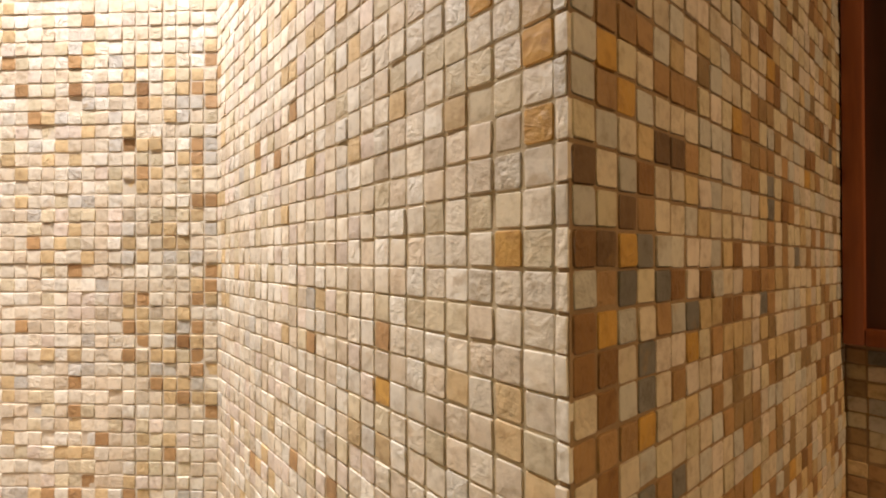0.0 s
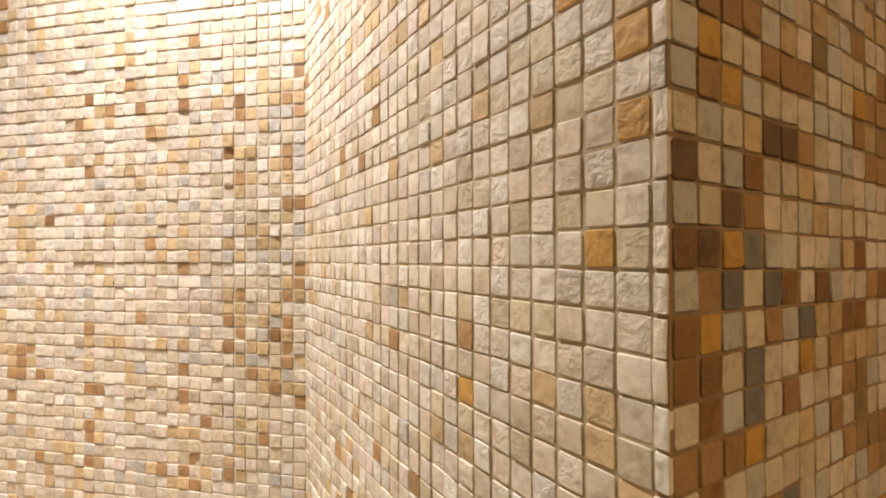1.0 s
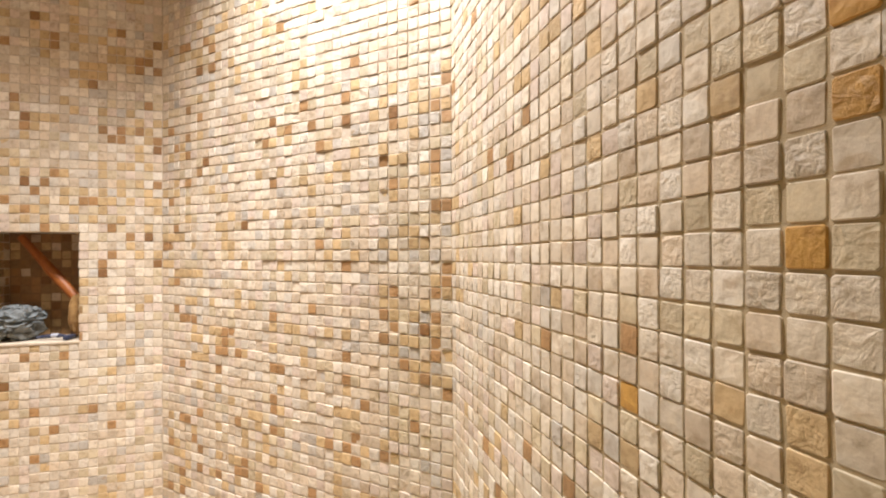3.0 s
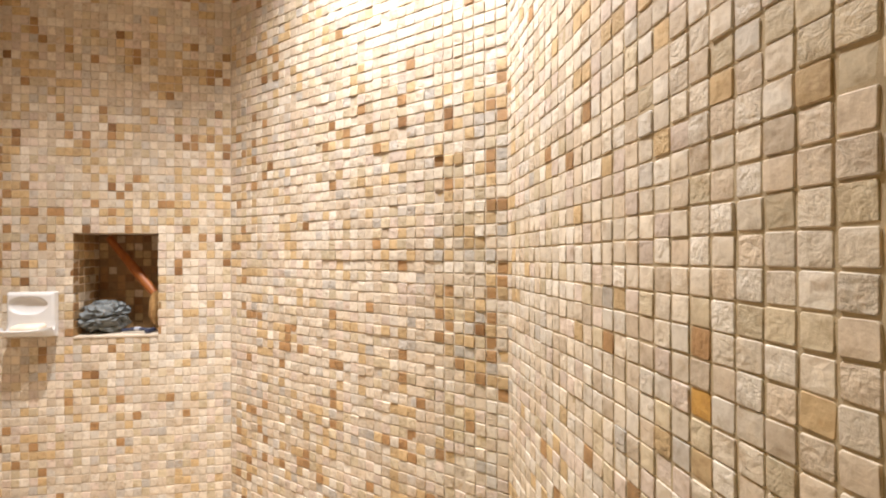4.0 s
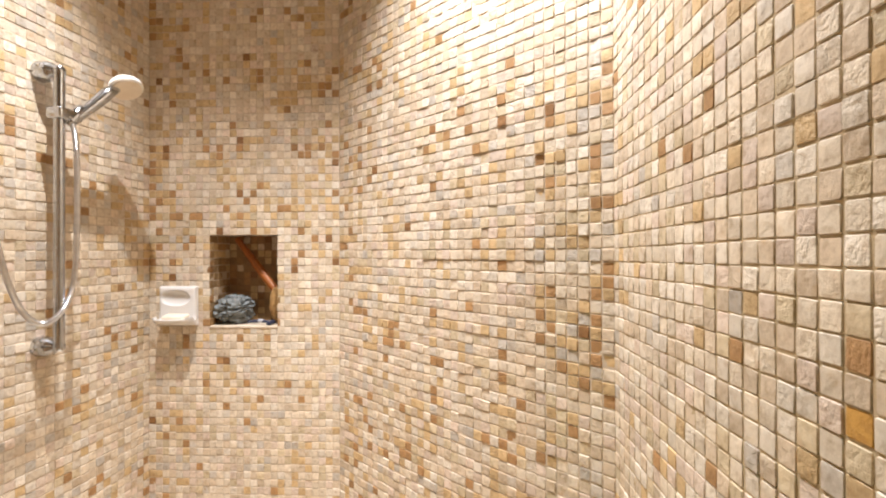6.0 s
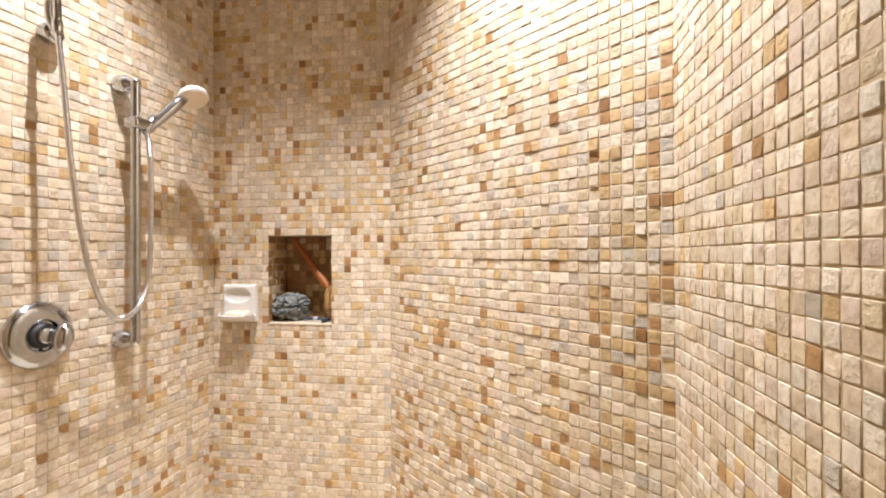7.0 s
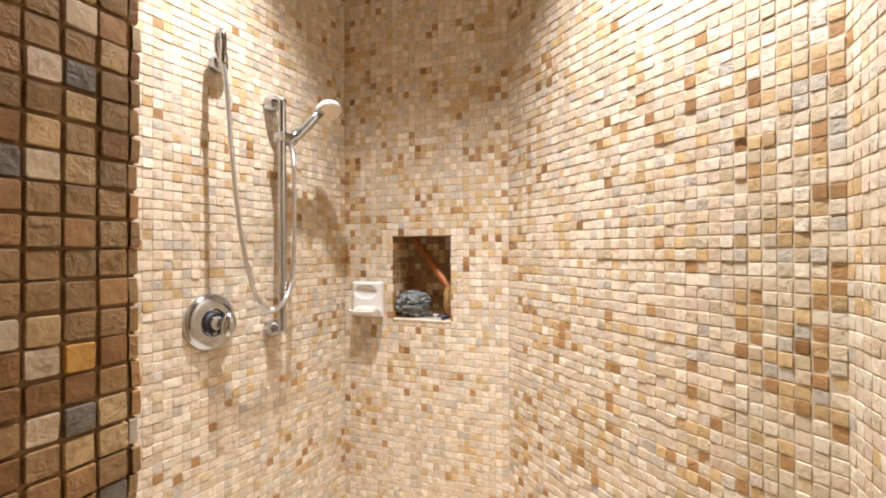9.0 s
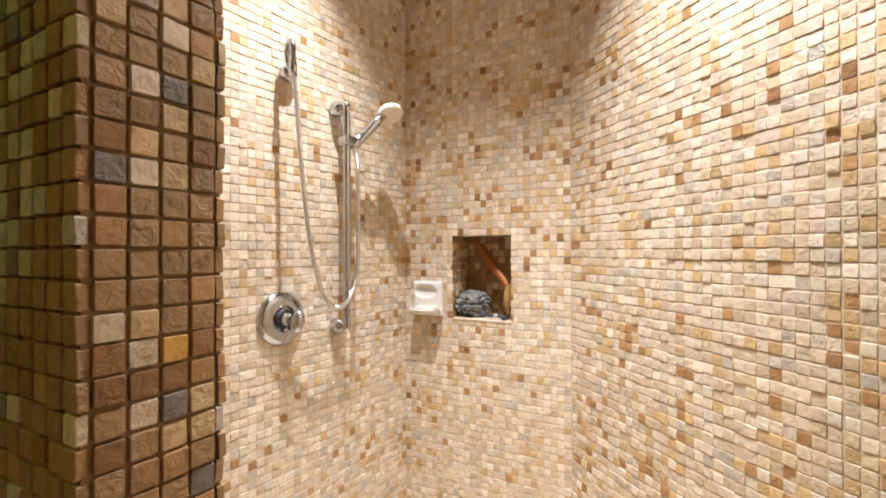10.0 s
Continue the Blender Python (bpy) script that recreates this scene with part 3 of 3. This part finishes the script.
def wall_cabinet():
    v1, v0 = 8.70 * P, 8.70 * P - 0.46
    z0, z1 = EYE - 5.72 * P, EYE + 0.80
    f0, f1 = U_SIDE - 0.034, U_SIDE
    c = thing("wall_cabinet", Matrix.Translation((U_SIDE, v1, z0)), "red-brown wooden wall cabinet with a dark recessed door", "cabinet")
    o = Matrix.Translation((-U_SIDE, -v1, -z0))
    w = 0.026
    part("stile", moved(box(f0, f1, v1 - w, v1, z0, z1, 0.003), o), red_wood, c)
    part("stile", moved(box(f0, f1, v0, v0 + w, z0, z1, 0.003), o), red_wood, c)
    part("rail", moved(box(f0, f1, v0 + w, v1 - w, z0, z0 + w, 0.003), o), red_wood, c)
    part("rail", moved(box(f0, f1, v0 + w, v1 - w, z1 - w, z1, 0.003), o), red_wood, c)
    door = part("door", moved(box(f0 + 0.014, f1, v0 + w, v1 - w, z0 + w, z1 - w), o), dark_wood, c, "dark red wooden door panel")
    part("pane", moved(box(f0 + 0.010, f0 + 0.0135, v0 + w + 0.03, v1 - w - 0.034, EYE + 6 * P, z1 - w - 0.03), o), dark_panel, door, "black glass pane")


wall_cabinet()

# ---- the mosaics ----


def paint(columns, first):
    """Tones of single chips from one word a column, read upwards from row first."""
    return {(i, first + k): LETTER[ch] for i, word in enumerate(columns) for k, ch in enumerate(word) if ch in LETTER}


RIGHT_PAINT = paint(["bbbayccccyccocoay", "cbcbaabccoycbycccb", "ccbcbcbbccybbyycob", "bcwbbacywccbbayywt", "cwcybbwyccybbwcycc", "wcbccwcywbcwccbwcb", "cbwcwbcwbcwbcbaycb", "bcayobtycwcybwcbcw"], -9)
FRONT_PAINT = paint(["gtbrbtbrrg" "rgdygggt", "tbgtrtrrot" "dysgtotb", "bgtgbtgbgk" "odgboytr", "gbtkgokkby" "ktragbtb", "bgbtybbptk" "gbbdbtgb", "gpbkbytpgr" "wbbdbtag"], -10)
# the pier's grey and beige chips are browned here to look dimly lit
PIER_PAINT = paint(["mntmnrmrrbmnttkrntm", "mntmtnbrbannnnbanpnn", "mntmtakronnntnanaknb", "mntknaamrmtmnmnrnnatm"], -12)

def sheet_edge(i, k):
    """One chip sits loose, and one row of the diagonal wall stands out over the one below."""
    if (i, k) == (6, 9):
        return 0.004
    return 0.0021 * (1 - k / 4) if 6 <= i < 21 and 0 <= k < 4 else 0.0


DIAG_PAINT = paint(["acacbcwattbcgctcwggwytabt", "agttatctacgbcatcattybgtawg", "tabyrgabcwyawywycawcggay", "aagagabcbcgaayccbwcbabyaa", "btgacybccwccaybbayawbacww", "bbabtaatbwacbcbatyacctrwa", "cbctctaabwgagbcabctabcbab"], -10)

mosaic(wall_right, (U_RIGHT, V_OUT + 0.42 * P), (0, 1), (-1, 0), 29, (-50, 56), 11, PALE, 0.7, lambda s: -0.42 - 0.013 * s, near=lambda s, k: s < 0.47 and abs(k + 0.5) < 9, paint=RIGHT_PAINT)
mosaic(wall_right, (U_RIGHT, V_OUT + 0.001), (0, 1), (-1, 0), 1, (-50, 56), 23, {"c": 0.5, "w": 0.3, "b": 0.2}, 0.5, lambda s: -0.42, near=lambda s, k: True, width=0.40 * P, side=lambda i: 0.0012)
mosaic(wall_front, (U_RIGHT + 0.003, V_OUT), (1, 0), (0, -1), 29, (-50, 56), 12, DARK, 0.7, lambda s: -0.42 - 0.022 * s, near=lambda s, k: s < 0.4 and abs(k) < 10, paint=FRONT_PAINT)
n_diag = int(round((Vector((U_C2, V_BACK)) - Vector((U_RIGHT, V_C1))).length / P))
mosaic(wall_diagonal, (U_RIGHT, V_C1), tuple(diag), tuple(diag_n), n_diag, (-50, 56), 13, MIXED, 1.25, lambda s: -0.82, near=lambda s, k: s < 0.45 and abs(k) < 9, side=lambda i: 0.0026 if i < 7 else -0.0004, joint=0.0028, paint=DIAG_PAINT, more=lambda i, k: 1.2 if k < -6 else (0.75 if k < 3 or i > 26 else 0.4), proud=sheet_edge, cleft=1.25)


def in_niche(s, k):
    return N0 < U_C2 - s < N1 and -9 <= k < 3


mosaic(wall_back, (U_C2, V_BACK), (-1, 0), (0, -1), 28, (-50, 56), 14, MIXED, 0.9, lambda s: -0.77, skip=in_niche, near=lambda s, k: abs(k + 3) < 8, width=0.91 * P, side=lambda i: 0.0002, more=lambda i, k: (1.5 if k > 4 else 0.55) * (2.2 if i > 22 and k > -4 else 1.0))
mosaic(wall_left, tuple(c3), tuple(LEFT_DIR), tuple(LEFT_N), 50, (-50, 56), 15, BLEACHED, 1.3, lambda s: -0.79, near=lambda s, k: 0.4 < s < 0.9 and abs(k) < 8, side=lambda i: -0.0002, joint=0.0024, more=lambda i, k: 5.0 if i < 4 and -14 < k < 7 else (2.0 if i < 10 else 1.0))
mosaic(wall_pier, (U_PIER, V_PIER + 0.38 * P), (0, 1), (1, 0), 4, (-50, 56), 16, SHADED_BROWN, 0.9, lambda s: 0.16, near=lambda s, k: True, width=1.03 * P, paint=PIER_PAINT, joint=0.0026, cleft=1.7)
mosaic(wall_pier, (U_PIER, V_PIER), (-1, 0), (0, -1), 16, (-50, 56), 17, PIER_SHADE, 0.9, lambda s: 0.16, joint=0.0026, side=lambda i: 0.0042, cleft=1.7)
mosaic(wall_pier, (U_PIER, V_PIER_IN), (-1, 0), (0, 1), 25, (-50, 56), 18, SHADED_BROWN, 1.6, lambda s: 0.16)
mosaic(wall_side, (U_SIDE, V_OUT), (0, -1), (-1, 0), 8, (-49, -4), 19, DARK, 0.8, lambda s: -1.05)
# inside the niche: sides, back, sill; its darker chips imitate shade
mosaic(wall_back, (N0, V_BACK), (0, 1), (1, 0), 5, (-9, 3), 20, NICHE_SHADE, 1.0, lambda s: -0.77, width=NDEEP / 5)
mosaic(wall_back, (N1, V_BACK), (0, 1), (-1, 0), 5, (-9, 3), 21, NICHE_SHADE, 1.0, lambda s: -0.77, width=NDEEP / 5)
mosaic(wall_back, (N0, V_BACK + NDEEP), (1, 0), (0, -1), 9, (-9, 3), 22, NICHE_SHADE, 1.0, lambda s: -0.77, width=(N1 - N0) / 9)
part("niche_sill", box(N0, N1, V_BACK - 0.002, V_BACK + NDEEP, NZ0 - 0.007, NZ0 + 0.001, 0.002), pale_grout, wall_back, "pale stone sill")
